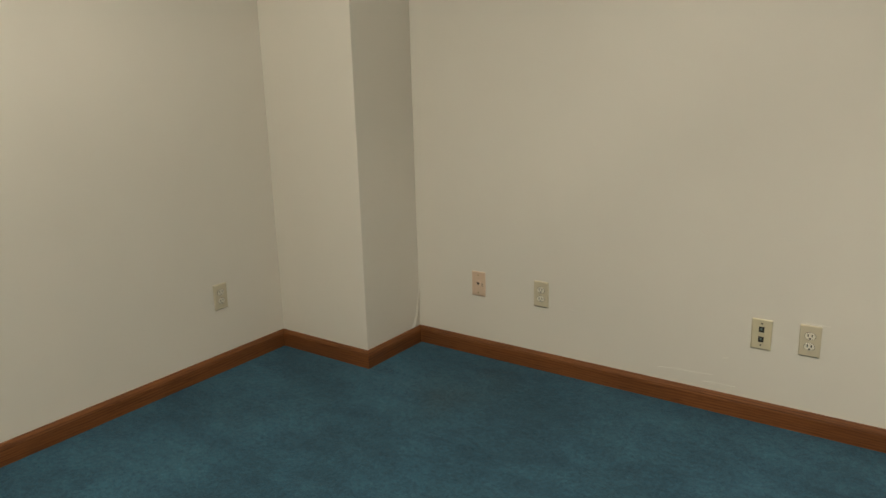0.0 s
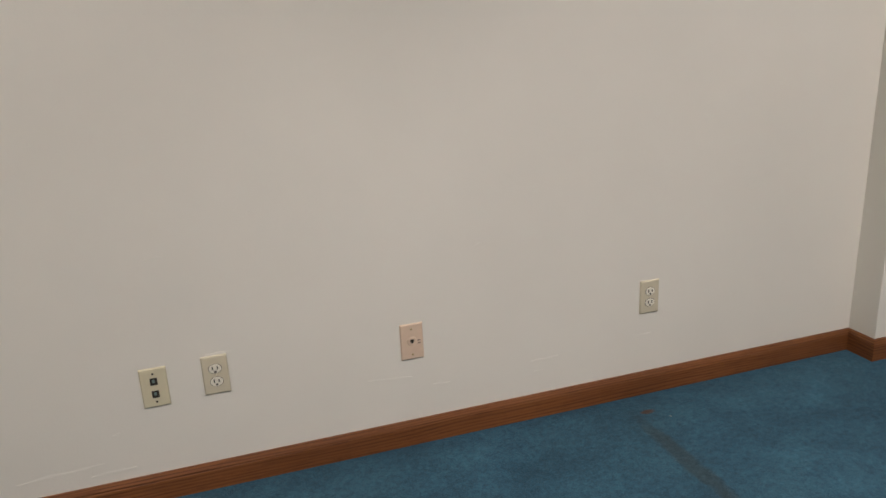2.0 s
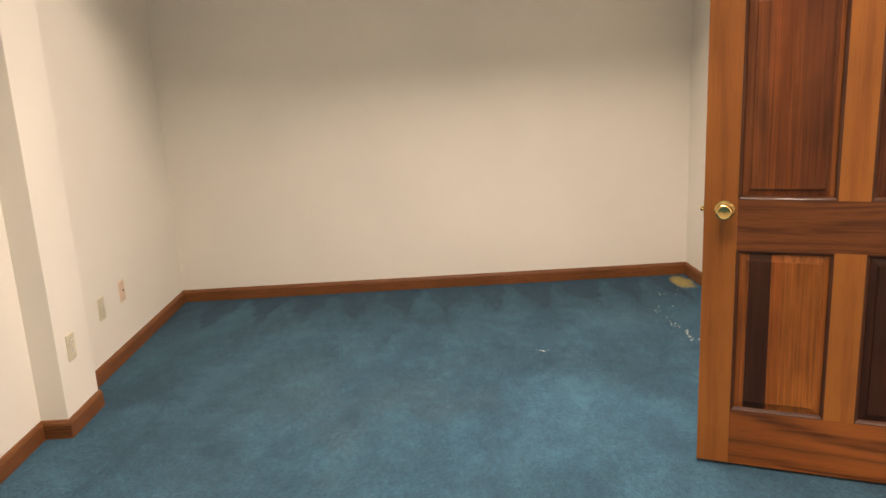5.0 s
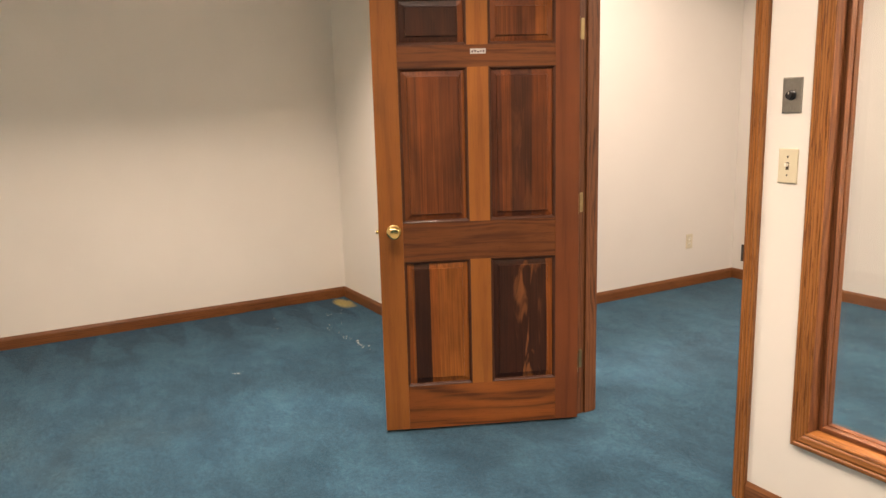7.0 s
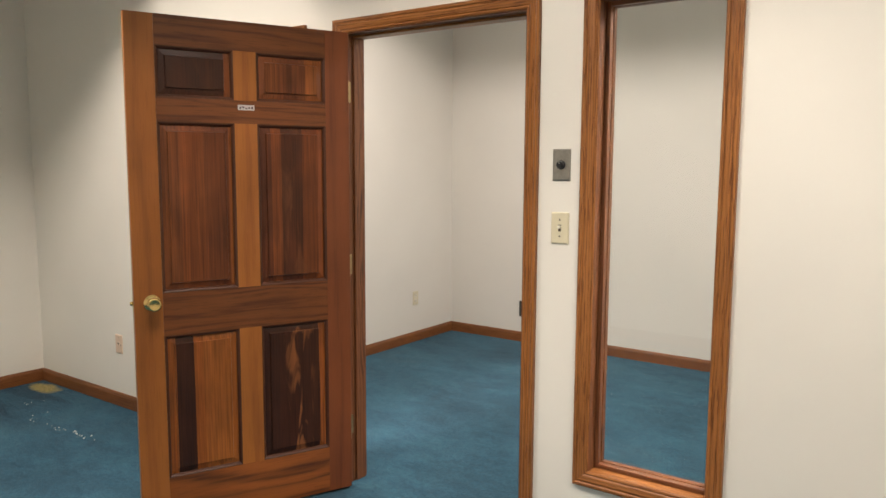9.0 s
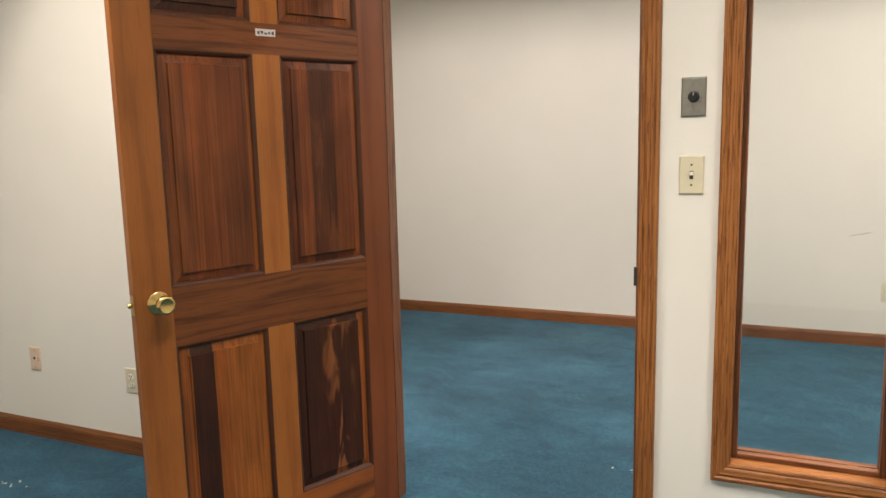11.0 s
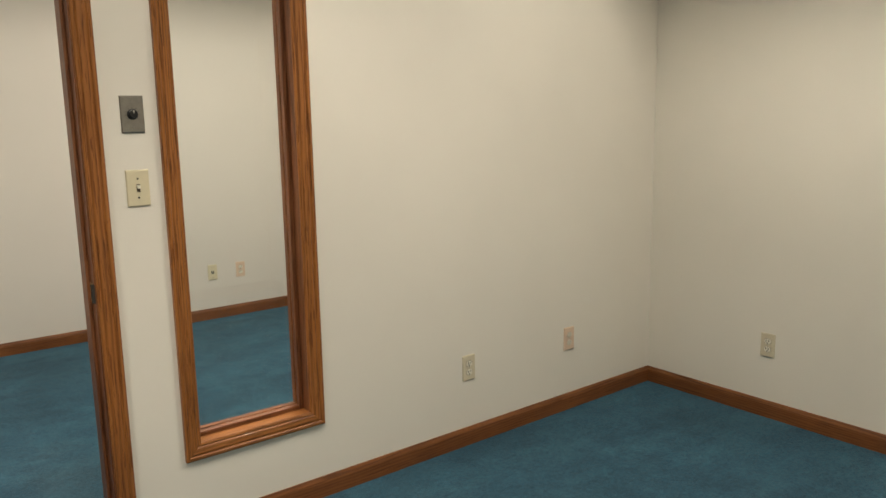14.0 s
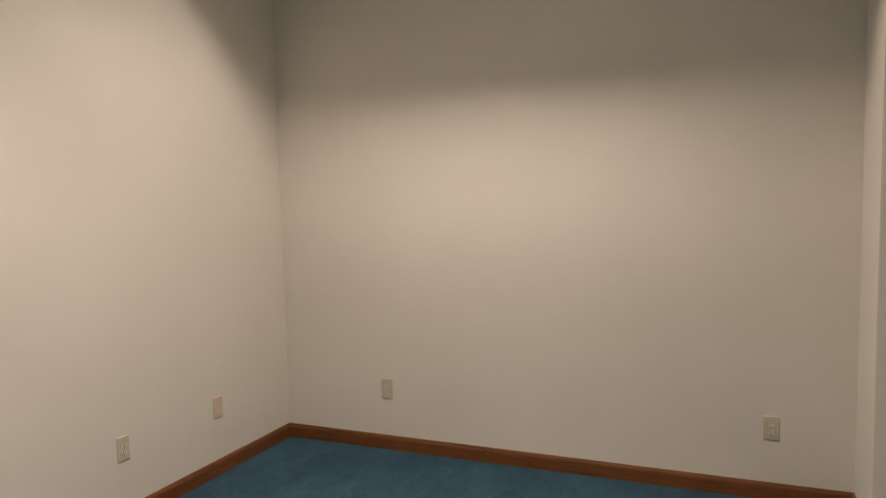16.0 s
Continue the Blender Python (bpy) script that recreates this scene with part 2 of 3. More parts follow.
WALL = paint("cream_wall_paint", (0.80, 0.765, 0.685))
# the same wall paint, darkened to hold back the adjoining room's strong light
WALL_N = paint("toned_down_wall_paint", (0.71, 0.68, 0.63), 7.0)
CEILING = plain("ceiling_tile", (0.78, 0.77, 0.73), 0.9, 0, 0.04, 60)
CARPET = carpet_material()
OAK_L, OAK_D = (0.350, 0.140, 0.034), (0.175, 0.063, 0.015)
OAK = [wood("oak_grain_%s" % "xyz"[k], OAK_L, OAK_D, k, 0.4, 1.0 + k) for k in range(3)]
# jambs and stops: darker stain, with some of the openings' shade in the colour
REVEAL = [wood("dark_shaded_oak_%s" % "xyz"[k], (0.205, 0.080, 0.030), (0.085, 0.031, 0.012), k, 0.4, 7.0 + k, 0.8, 330.0, 44.0) for k in range(3)]
BASE_L, BASE_D = (0.225, 0.086, 0.025), (0.105, 0.037, 0.012)
BASEWOOD = [wood("base_oak_%s" % "xyz"[k], BASE_L, BASE_D, k, 0.45, 4.0 + k, 0.6) for k in range(3)]
STILE = wood("pine_stile", (0.30, 0.106, 0.019), (0.215, 0.070, 0.014), 2, 0.4, 2.0, 0.2, 70.0, 9.0)
STILE_RED = wood("pine_stile_red", (0.185, 0.056, 0.017), (0.125, 0.036, 0.012), 2, 0.4, 6.0, 0.15, 70.0, 8.0)
MULL = wood("pine_mullion", (0.35, 0.126, 0.022), (0.24, 0.078, 0.015), 2, 0.4, 3.0, 0.2, 80.0, 9.0)
RAIL = wood("pine_rail", (0.170, 0.056, 0.014), (0.070, 0.021, 0.007), 0, 0.4, 8.0, 0.5, 170.0, 34.0)
RAIL_B = wood("pine_bottom_rail", (0.27, 0.084, 0.016), (0.05, 0.016, 0.007), 0, 0.4, 11.0, 0.4, 60.0, 20.0)
# panel mouldings: stained wood with the shadow of the grooves in its tone
GROOVE = wood("dark_shaded_moulding", (0.085, 0.030, 0.013), (0.05, 0.017, 0.008), 2, 0.4, 5.0, 0.3)
BRASS = plain("polished_brass", (0.72, 0.52, 0.2), 0.16, 1.0, 0.05)
DULL_BRASS = plain("dull_brass", (0.42, 0.32, 0.16), 0.4, 1.0, 0.15)
STEEL = plain("brushed_steel", (0.36, 0.345, 0.31), 0.36, 1.0, 0.08, 90)
BLACK = plain("black_plastic", (0.012, 0.012, 0.013), 0.35)
SLOT = plain("dark_slot", (0.03, 0.025, 0.02), 0.8)
IVORY = plain("ivory_plastic", (0.66, 0.60, 0.42), 0.35, 0, 0.03)
LIGHT_IVORY = plain("light_ivory_plastic", (0.63, 0.57, 0.42), 0.35, 0, 0.03)
PINK = plain("almond_pink_plastic", (0.70, 0.54, 0.40), 0.35, 0, 0.03)
# dark colour for the shade in gaps round receptacles and the switch toggle
GAP = plain("gap_shade", (0.09, 0.07, 0.045), 0.8)
WHITE = plain("white_plastic", (0.82, 0.78, 0.66), 0.3, 0, 0.03)
STICKER = plain("worn_white_sticker", (0.55, 0.52, 0.5), 0.7, 0, 0.35, 220)
INK = plain("faded_ink", (0.12, 0.08, 0.09), 0.8)
CRUMB = plain("white_crumbs", (0.46, 0.46, 0.43), 0.9)
TUBE, tn, tl, tb = material("troffer_diffuser", 0.6)
tb.inputs["Base Color"].default_value = (0.85, 0.83, 0.78, 1)
tb.inputs["Emission Color"].default_value, tb.inputs["Emission Strength"].default_value = (1, 0.86, 0.7, 1), 4.0
HOUSING = plain("dull_aluminium", (0.16, 0.155, 0.145), 0.5, 0, 0.05)
GLASS, gn, gl, gb = material("window_glass", 0.02)
gb.inputs["Transmission Weight"].default_value, gb.inputs["IOR"].default_value = 1.0, 1.45
gb.inputs["Base Color"].default_value = (0.97, 0.99, 0.98, 1)


# ---- mesh helpers ----
def box(bm, x0, x1, y0, y1, z0, z1, bevel=0.0):
    r = bmesh.ops.create_cube(bm, size=1.0)
    vs = r["verts"]
    for v in vs:
        v.co = Vector(((x0 + x1) / 2 + v.co.x * (x1 - x0), (y0 + y1) / 2 + v.co.y * (y1 - y0), (z0 + z1) / 2 + v.co.z * (z1 - z0)))
    if bevel:
        es = list({e for v in vs for e in v.link_edges})
        bmesh.ops.bevel(bm, geom=es, offset=bevel, segments=2, affect="EDGES", profile=0.6)


def mesh_of(name, bm, mat, smooth=False):
    bmesh.ops.recalc_face_normals(bm, faces=bm.faces)
    me = bpy.data.meshes.new(name)
    bm.to_mesh(me)
    bm.free()
    if smooth:
        for p in me.polygons:
            p.use_smooth = True
    me.materials.append(mat)
    return me


def part(name, bm, mat, parent=None, label="", smooth=False):
    ob = new(name, mesh_of(name, bm, mat, smooth))
    if parent is not None:
        ob.parent = parent
    return tagged(ob, label)


def boxes(*dims, bevel=0.0):
    bm = bmesh.new()
    for d in dims:
        box(bm, *d, bevel=bevel)
    return bm


def lathe(bm, profile, segs=28, squash=1.0):
    """Turns (radius, y) rows round the y axis."""
    rings = []
    for r, y in profile:
        rings.append([bm.verts.new((r * math.cos(a), y, squash * r * math.sin(a))) for a in (2 * math.pi * k / segs for k in range(segs))])
    for r0, r1 in zip(rings, rings[1:]):
        for k in range(segs):
            bm.faces.new((r0[k], r0[(k + 1) % segs], r1[(k + 1) % segs], r1[k]))
    for ring in (rings[0], rings[-1]):
        bm.faces.new(ring)


def sweep(bm, profile, a, b, out, up, end_a=0.0, end_b=0.0):
    """A moulding from a to b. profile: (across, proud) rows, measured along up and out.
    end_a, end_b: how far each end is mitred, per unit: kind (axis, sign) as (across factor, proud factor)."""
    a, b, out, up = Vector(a), Vector(b), Vector(out), Vector(up)
    way = (b - a).normalized()
    ends = []
    for p, (ka, kp), s in ((a, end_a or (0, 0), 1), (b, end_b or (0, 0), -1)):
        ends.append([bm.verts.new(p + up * u + out * o + way * s * (ka * u + kp * o)) for u, o in profile])
    n = len(profile)
    for k in range(n):
        bm.faces.new((ends[0][k], ends[0][(k + 1) % n], ends[1][(k + 1) % n], ends[1][k]))
    bm.faces.new(ends[0])
    bm.faces.new(ends[1])


# ---- structure ----
def structure(name, bm, mat, label, category):
    return tagged(part(name, bm, mat), label, category, kind="structure")


T = 0.12
structure("floor", boxes((XD - T, XB + T, YE - T, YA + T, -0.1, 0.0)), CARPET, "blue cut-pile carpet with vacuum marks wall to wall", "carpet")


def ceiling_with_slots():
    """The ceiling slab, left open over each troffer."""
    bm = bmesh.new()
    y = YE - T
    for row, hx, hy in ((TROFFERS_N, SLOT_L, SLOT_W), (TROFFERS, SLOT_W, SLOT_L)):
        cy = row[0][1]
        box(bm, XD - T, XB + T, y, cy - hy, CEIL, CEIL + 0.1)
        x = XD - T
        for cx in sorted(t[0] for t in row):
            box(bm, x, cx - hx, cy - hy, cy + hy, CEIL, CEIL + 0.1)
            x = cx + hx
        box(bm, x, XB + T, cy - hy, cy + hy, CEIL, CEIL + 0.1)
        y = cy + hy
    box(bm, XD - T, XB + T, y, YA + T, CEIL, CEIL + 0.1)
    return bm


structure("ceiling", ceiling_with_slots(), CEILING, "plain off-white ceiling over both rooms", "ceiling")
structure("wall_north", boxes((XD - T, XB + T, YA, YA + T, 0, CEIL)), WALL, "cream painted plaster wall with many outlets", "wall")
structure("wall_east", boxes((XB, XB + T, YN, YA, 0, CEIL)), WALL, "plain cream painted wall", "wall")
structure("wall_west", boxes((XD - T, XD, YE, YA, 0, CEIL)), WALL, "cream painted wall with two outlets", "wall")
structure("column_corner", boxes((XD, -1.574, -0.395, YA, 0, CEIL), bevel=0.004), WALL, "boxed corner column painted cream", "column")
structure("column_middle", boxes((2.44, 2.748, -0.116, YA + 0.01, 0, CEIL), bevel=0.004), WALL, "shallow boxed wall column painted cream", "column")
# the door wall, with a doorway and a sidelight on each side of it
D0, D1, DTOP = 0.672, 1.628, 2.072
S0, S1, SB, ST = -0.041, 0.423, 0.340, 2.072
R0, R1 = 2.30 - S1, 2.30 - S0
structure("wall_south", boxes(
    (XD, S0, YN, YC, 0, CEIL), (S0, S1, YN, YC, 0, SB), (S0, S1, YN, YC, ST, CEIL), (S1, D0, YN, YC, 0, CEIL),
    (D0, D1, YN, YC, DTOP, CEIL), (D1, R0, YN, YC, 0, CEIL), (R0, R1, YN, YC, 0, SB), (R0, R1, YN, YC, ST, CEIL),
    (R1, XB, YN, YC, 0, CEIL)), WALL, "cream painted wall with a doorway and sidelights", "wall")
structure("wall_far", boxes((XD - T, XB + T, YE - T, YE, 0, CEIL)), WALL_N, "painted wall of the adjoining room, dimmed in its colour", "wall")
structure("wall_far_east", boxes((XN, XN + T, YE, YN, 0, CEIL)), WALL_N, "painted side wall of the adjoining room, dimmed in its colour", "wall")

BASE = [(0, 0), (0, 0.013), (0.060, 0.013), (0.064, 0.0115), (0.067, 0.0122), (0.074, 0.009), (0.082, 0.0055), (0.083, 0.0)]
IN, OUTC, BUTT = (0, 1), (0, -1), (0, 0)


def baseboard(p, q, out, ea, eb):
    bm = bmesh.new()
    sweep(bm, BASE, (*p, 0), (*q, 0), (*out, 0), (0, 0, 1), ea, eb)
    axis = 0 if abs(q[0] - p[0]) > abs(q[1] - p[1]) else 1
    return tagged(part("baseboard", bm, BASEWOOD[axis]), "stained oak baseboard with a moulded top edge", "baseboard", kind="structure")


baseboard((-1.574, 0), (2.44, 0), (0, -1), IN, IN)
baseboard((2.44, 0), (2.44, -0.116), (-1, 0), IN, OUTC)
baseboard((2.44, -0.116), (2.748, -0.116), (0, -1), OUTC, OUTC)
baseboard((2.748, -0.116), (2.748, 0), (1, 0), OUTC, IN)
baseboard((2.748, 0), (XB, 0), (0, -1), IN, IN)
baseboard((XB, 0), (XB, YC), (-1, 0), IN, IN)
baseboard((XB, YC), (1.668, YC), (0, 1), IN, BUTT)
baseboard((0.633, YC), (XD, YC), (0, 1), BUTT, IN)
baseboard((XD, YC), (XD, -0.395), (1, 0), IN, IN)
baseboard((XD, -0.395), (-1.574, -0.395), (0, -1), IN, OUTC)
baseboard((-1.574, -0.395), (-1.574, 0), (1, 0), OUTC, IN)
baseboard((XN, YN), (XN, YE), (-1, 0), IN, IN)
baseboard((XN, YE), (XD, YE), (0, 1), IN, IN)
baseboard((XD, YE), (XD, YN), (1, 0), IN, IN)
baseboard((XD, YN), (0.633, YN), (0, -1), IN, BUTT)
baseboard((1.668, YN), (XN, YN), (0, -1), BUTT, IN)

# ---- openings: casings, jambs, stops ----
CASING = [(0, 0), (0, 0.016), (0.004, 0.0185), (0.012, 0.0185), (0.016, 0.014), (0.020, 0.014), (0.024, 0.0165),
          (0.040, 0.0125), (0.045, 0.0085), (0.049, 0.0105), (0.055, 0.0085), (0.057, 0.006), (0.057, 0)]
# the first row is the outer, thicker edge


def casing_piece(parent, a, b, out, inward, mitre_a, mitre_b, mat):
    bm = bmesh.new()
    sweep(bm, CASING, a, b, out, inward, (1, 0) if mitre_a else (0, 0), (1, 0) if mitre_b else (0, 0))
    return part("casing", bm, mat, parent)


def casing_round(parent, x0, x1, z0, z1, y, out, bottom):
    """Casing whose outer edges are x0..x1, z0..z1 on the wall face y."""
    o = (0, out, 0)
    casing_piece(parent, (x0, y, z0), (x0, y, z1), o, (1, 0, 0), bottom, True, OAK[2])
    casing_piece(parent, (x1, y, z0), (x1, y, z1), o, (-1, 0, 0), bottom, True, OAK[2])
    casing_piece(parent, (x0, y, z1), (x1, y, z1), o, (0, 0, -1), True, True, OAK[0])
    if bottom:
        casing_piece(parent, (x0, y, z0), (x1, y, z0), o, (0, 0, 1), True, True, OAK[0])


def holder(name, label, category, at=(0, 0, 0), kind="structure", group=""):
    ob = new(name)
    ob.location = at
    return tagged(ob, label, category, group, kind)


frame_1 = holder("door_frame", "oak door frame with moulded casing, open doorway", "door frame")
JT = 0.024
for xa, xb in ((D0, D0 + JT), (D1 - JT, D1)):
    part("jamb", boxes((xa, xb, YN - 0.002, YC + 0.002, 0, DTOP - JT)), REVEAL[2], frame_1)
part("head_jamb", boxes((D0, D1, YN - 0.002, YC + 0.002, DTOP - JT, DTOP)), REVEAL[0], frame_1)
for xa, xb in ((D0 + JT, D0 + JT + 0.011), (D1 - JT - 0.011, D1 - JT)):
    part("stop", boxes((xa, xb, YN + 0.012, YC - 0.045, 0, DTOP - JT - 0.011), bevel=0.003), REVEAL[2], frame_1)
part("head_stop", boxes((D0 + JT, D1 - JT, YN + 0.012, YC - 0.045, DTOP - JT - 0.011, DTOP - JT), bevel=0.003), OAK[0], frame_1)
casing_round(frame_1, 0.634, 1.666, 0, 2.109, YC, 1, False)
casing_round(frame_1, 0.634, 1.666, 0, 2.109, YN, -1, False)
for hz in (0.28, 1.03, 1.80):
    part("hinge_leaf", boxes((D1 - JT - 0.0025, D1 - JT, YC - 0.030, YC - 0.012, hz - 0.045, hz + 0.045), bevel=0.0006), DULL_BRASS, frame_1, "brass hinge leaf let into the jamb")
part("strike_lip", boxes((D0 + JT, D0 + JT + 0.010, YC - 0.004, YC + 0.004, 0.905, 0.965), bevel=0.001), SLOT, frame_1, "dark worn lip of the strike plate")
part("strike_plate", boxes((D0 + JT, D0 + JT + 0.002, -3.545, -3.490, 0.905, 0.965), bevel=0.0006), DULL_BRASS, frame_1, "dark worn brass strike plate")


def sidelight(name, x0, x1, label):
    w = holder(name, label, "window")
    j = 0.020
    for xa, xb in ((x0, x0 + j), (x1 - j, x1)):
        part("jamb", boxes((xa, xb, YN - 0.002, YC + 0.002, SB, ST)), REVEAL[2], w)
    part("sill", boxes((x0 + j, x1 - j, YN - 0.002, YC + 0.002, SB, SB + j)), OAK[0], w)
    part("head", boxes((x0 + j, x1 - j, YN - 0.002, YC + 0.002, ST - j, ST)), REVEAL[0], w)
    a, b, lo, hi = x0 + j, x1 - j, SB + j, ST - j
    for y0, y1 in ((-3.557, -3.532), (-3.592, -3.567)):
        s = 0.016
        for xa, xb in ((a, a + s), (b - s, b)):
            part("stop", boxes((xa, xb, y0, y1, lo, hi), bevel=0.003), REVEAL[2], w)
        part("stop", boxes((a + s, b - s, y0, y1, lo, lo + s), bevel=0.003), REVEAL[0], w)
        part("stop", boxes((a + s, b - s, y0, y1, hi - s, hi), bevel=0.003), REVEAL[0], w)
    pane = part("pane", boxes((a + 0.004, b - 0.004, -3.565, -3.559, lo + 0.004, hi - 0.004)), GLASS, w, "clear glass pane")
    pane.visible_shadow = False
    casing_round(w, x0 - 0.037, x1 + 0.037, SB - 0.037, ST + 0.037, YC, 1, True)
    casing_round(w, x0 - 0.037, x1 + 0.037, SB - 0.037, ST + 0.037, YN, -1, True)
    return w


sidelight("window_1", S0, S1, "tall narrow oak-framed sidelight of clear glass")
sidelight("window_2", R0, R1, "tall narrow oak-framed sidelight behind the open door")

# ---- the open door ----
DW, DT, DZ0, DZ1 = 0.902, 0.036, 0.012, 2.045
door = holder("door_1", "open six-panel stained pine door with brass knob", "door", (1.586, -3.463, 0))
door.rotation_euler = (0, 0, math.atan2(0.916, 0.402))
# local x runs from the hinge to the latch, the seen face lies at +y
SW, MW = 0.107, 0.092
PW = (DW - 2 * SW - MW) / 2
Y0, Y1 = 0.001, DT
part("hinge_stile", boxes((0, SW, Y0, Y1, DZ0, DZ1), bevel=0.002), STILE_RED, door)
part("latch_stile", boxes((DW - SW, DW, Y0, Y1, DZ0, DZ1), bevel=0.002), STILE, door)
LEVELS = [(DZ0, 0.217), (0.803, 0.975), (1.643, 1.735), (1.930, DZ1)]
for k, (za, zb) in enumerate(LEVELS):
    part("rail", boxes((SW, DW - SW, Y0 + 0.0008, Y1 - 0.0008, za, zb)), RAIL_B if k == 0 else RAIL, door)
OPEN = [(0.217, 0.803), (0.975, 1.643), (1.735, 1.930)]
for za, zb in OPEN:
    part("mullion", boxes((SW + PW, SW + PW + MW, Y0 + 0.0004, Y1 - 0.0004, za, zb)), MULL, door)

DK, MD, OR, LT = (0.038, 0.013, 0.006), (0.140, 0.044, 0.012), (0.27, 0.090, 0.016), (0.22, 0.070, 0.014)
# stain of the staves of each panel, from the hinge to the latch
STAVES = {
    (0, 0): [(0.0, LT), (0.14, DK), (0.47, (0.045, 0.014, 0.006)), (0.75, DK)],
    (0, 1): [(0.0, OR), (0.5, (0.25, 0.075, 0.013)), (0.62, DK), (0.86, LT)],
    (1, 0): [(0.0, (0.16, 0.046, 0.011)), (0.13, (0.12, 0.034, 0.009)), (0.36, (0.06, 0.018, 0.007)), (0.66, (0.15, 0.043, 0.011)), (0.80, (0.085, 0.025, 0.009))],
    (1, 1): [(0.0, LT), (0.08, (0.115, 0.033, 0.009)), (0.42, (0.135, 0.038, 0.009)), (0.64, (0.165, 0.047, 0.011)), (0.72, MD)],
    (2, 0): [(0.0, LT), (0.30, (0.12, 0.036, 0.011)), (0.70, MD)],
    (2, 1): [(0.0, MD), (0.12, DK), (0.6, (0.04, 0.013, 0.006)), (0.8, DK)],
}


def raised_panel(bm, x0, x1, z0, z1, y_face, y_mid, s):
    """One face of a raised panel: groove, sloped margin, flat field."""
    rows = [(0.0, y_face - s * 0.0125), (0.010, y_face - s * 0.0140), (0.036, y_face - s * 0.0085), (0.0385, y_face - s * 0.0020)]
    rings = []
    for d, y in rows:
        rings.append([bm.verts.new(c) for c in ((x0 + d, y, z0 + d), (x1 - d, y, z0 + d), (x1 - d, y, z1 - d), (x0 + d, y, z1 - d))])
    for r0, r1 in zip(rings, rings[1:]):
        for k in range(4):
            bm.faces.new((r0[k], r0[(k + 1) % 4], r1[(k + 1) % 4], r1[k]))
    bm.faces.new(rings[-1])
    return rings[0]


def sticking(parent, x0, x1, z0, z1):
    """The moulded edge round a panel, on both faces, its colour darkened by groove shade."""
    prof = [(0, -0.0135), (0.0, -0.0006), (0.003, -0.0010), (0.008, -0.0045), (0.0125, -0.0105), (0.0125, -0.0135)]
    bm = bmesh.new()
    for y, s in ((Y1, 1), (Y0, -1)):
        for a, b, inw in (((x0, z0), (x0, z1), (1, 0)), ((x1, z0), (x1, z1), (-1, 0)), ((x0, z0), (x1, z0), (0, 1)), ((x0, z1), (x1, z1), (0, -1))):
            sweep(bm, prof, (a[0], y, a[1]), (b[0], y, b[1]), (0, s, 0), (inw[0], 0, inw[1]), (1, 0), (1, 0))
    return part("moulding", bm, GROOVE, parent, "stained panel moulding, darkened with painted groove shade")


for row, (za, zb) in enumerate(OPEN):
    for col in range(2):
        xa = SW if col == 0 else SW + PW + MW
        bm = bmesh.new()
        f = raised_panel(bm, xa, xa + PW, za, zb, Y1, 0, 1)
        g = raised_panel(bm, xa, xa + PW, za, zb, Y0, 0, -1)
        for k in range(4):
            bm.faces.new((f[k], f[(k + 1) % 4], g[(k + 1) % 4], g[k]))
        p = part("panel", bm, stained_panel("stained_panel", STAVES[(row, col)], PW, xa, 3.0 * row + 7 * col, {(0, 0): 0.9, (1, 0): 0.25}.get((row, col), 0.08)), door, "raised pine panel with uneven stain")
        sticking(p, xa, xa + PW, za, zb)

KX, KZ = DW - 0.066, 0.941
for s, y in ((1, Y1), (-1, Y0)):
    bm = bmesh.new()
    lathe(bm, [(0.001, 0), (0.033, 0.0), (0.0335, 0.003), (0.030, 0.006), (0.016, 0.008), (0.0125, 0.012), (0.0115, 0.026), (0.015, 0.033),
               (0.0255, 0.040), (0.0275, 0.048), (0.0265, 0.056), (0.022, 0.0605), (0.019, 0.0600), (0.010, 0.0585), (0.001, 0.0585)], 32)
    k = part("knob", bm, BRASS, door, "polished brass round knob", True)
    k.matrix_local = pose(KX, y, KZ, 0, 0, 0 if s > 0 else 180)
part("latch_plate", boxes((DW, DW + 0.0015, 0.006, 0.030, KZ - 0.028, KZ + 0.028), bevel=0.0005), DULL_BRASS, door)
bm = bmesh.new()
lathe(bm, [(0.001, 0), (0.008, 0), (0.008, 0.010), (0.006, 0.0125), (0.001, 0.0125)], 16)
part("latch_bolt", bm, BRASS, door, "brass latch bolt", True).matrix_local = pose(DW, 0.018, KZ, 0, 0, -90)
for hz in (0.28, 1.03, 1.80):
    h = part("hinge", boxes((-0.0025, 0.0, 0.004, 0.032, hz - 0.045, hz + 0.045), bevel=0.0006), DULL_BRASS, door, "tarnished brass butt hinge")
    bm = bmesh.new()
    lathe(bm, [(0.001, -0.046), (0.005, -0.046), (0.005, 0.046), (0.001, 0.046)], 14)
    part("pin", bm, DULL_BRASS, h, "", True).matrix_local = pose(-0.003, -0.004, hz, 90)
tag = part("number_sticker", boxes((0.415, 0.482, Y1 - 0.0006, Y1 + 0.0006, 1.697, 1.718), bevel=0.0002), STICKER, door, "worn white sticker with faded writing")
for k in range(5):
    part("writing", boxes((0.420 + k * 0.012, 0.428 + k * 0.012, Y1 + 0.0004, Y1 + 0.0009, 1.702 + 0.002 * (k % 2), 1.712 - 0.002 * (k % 3))), INK, tag)


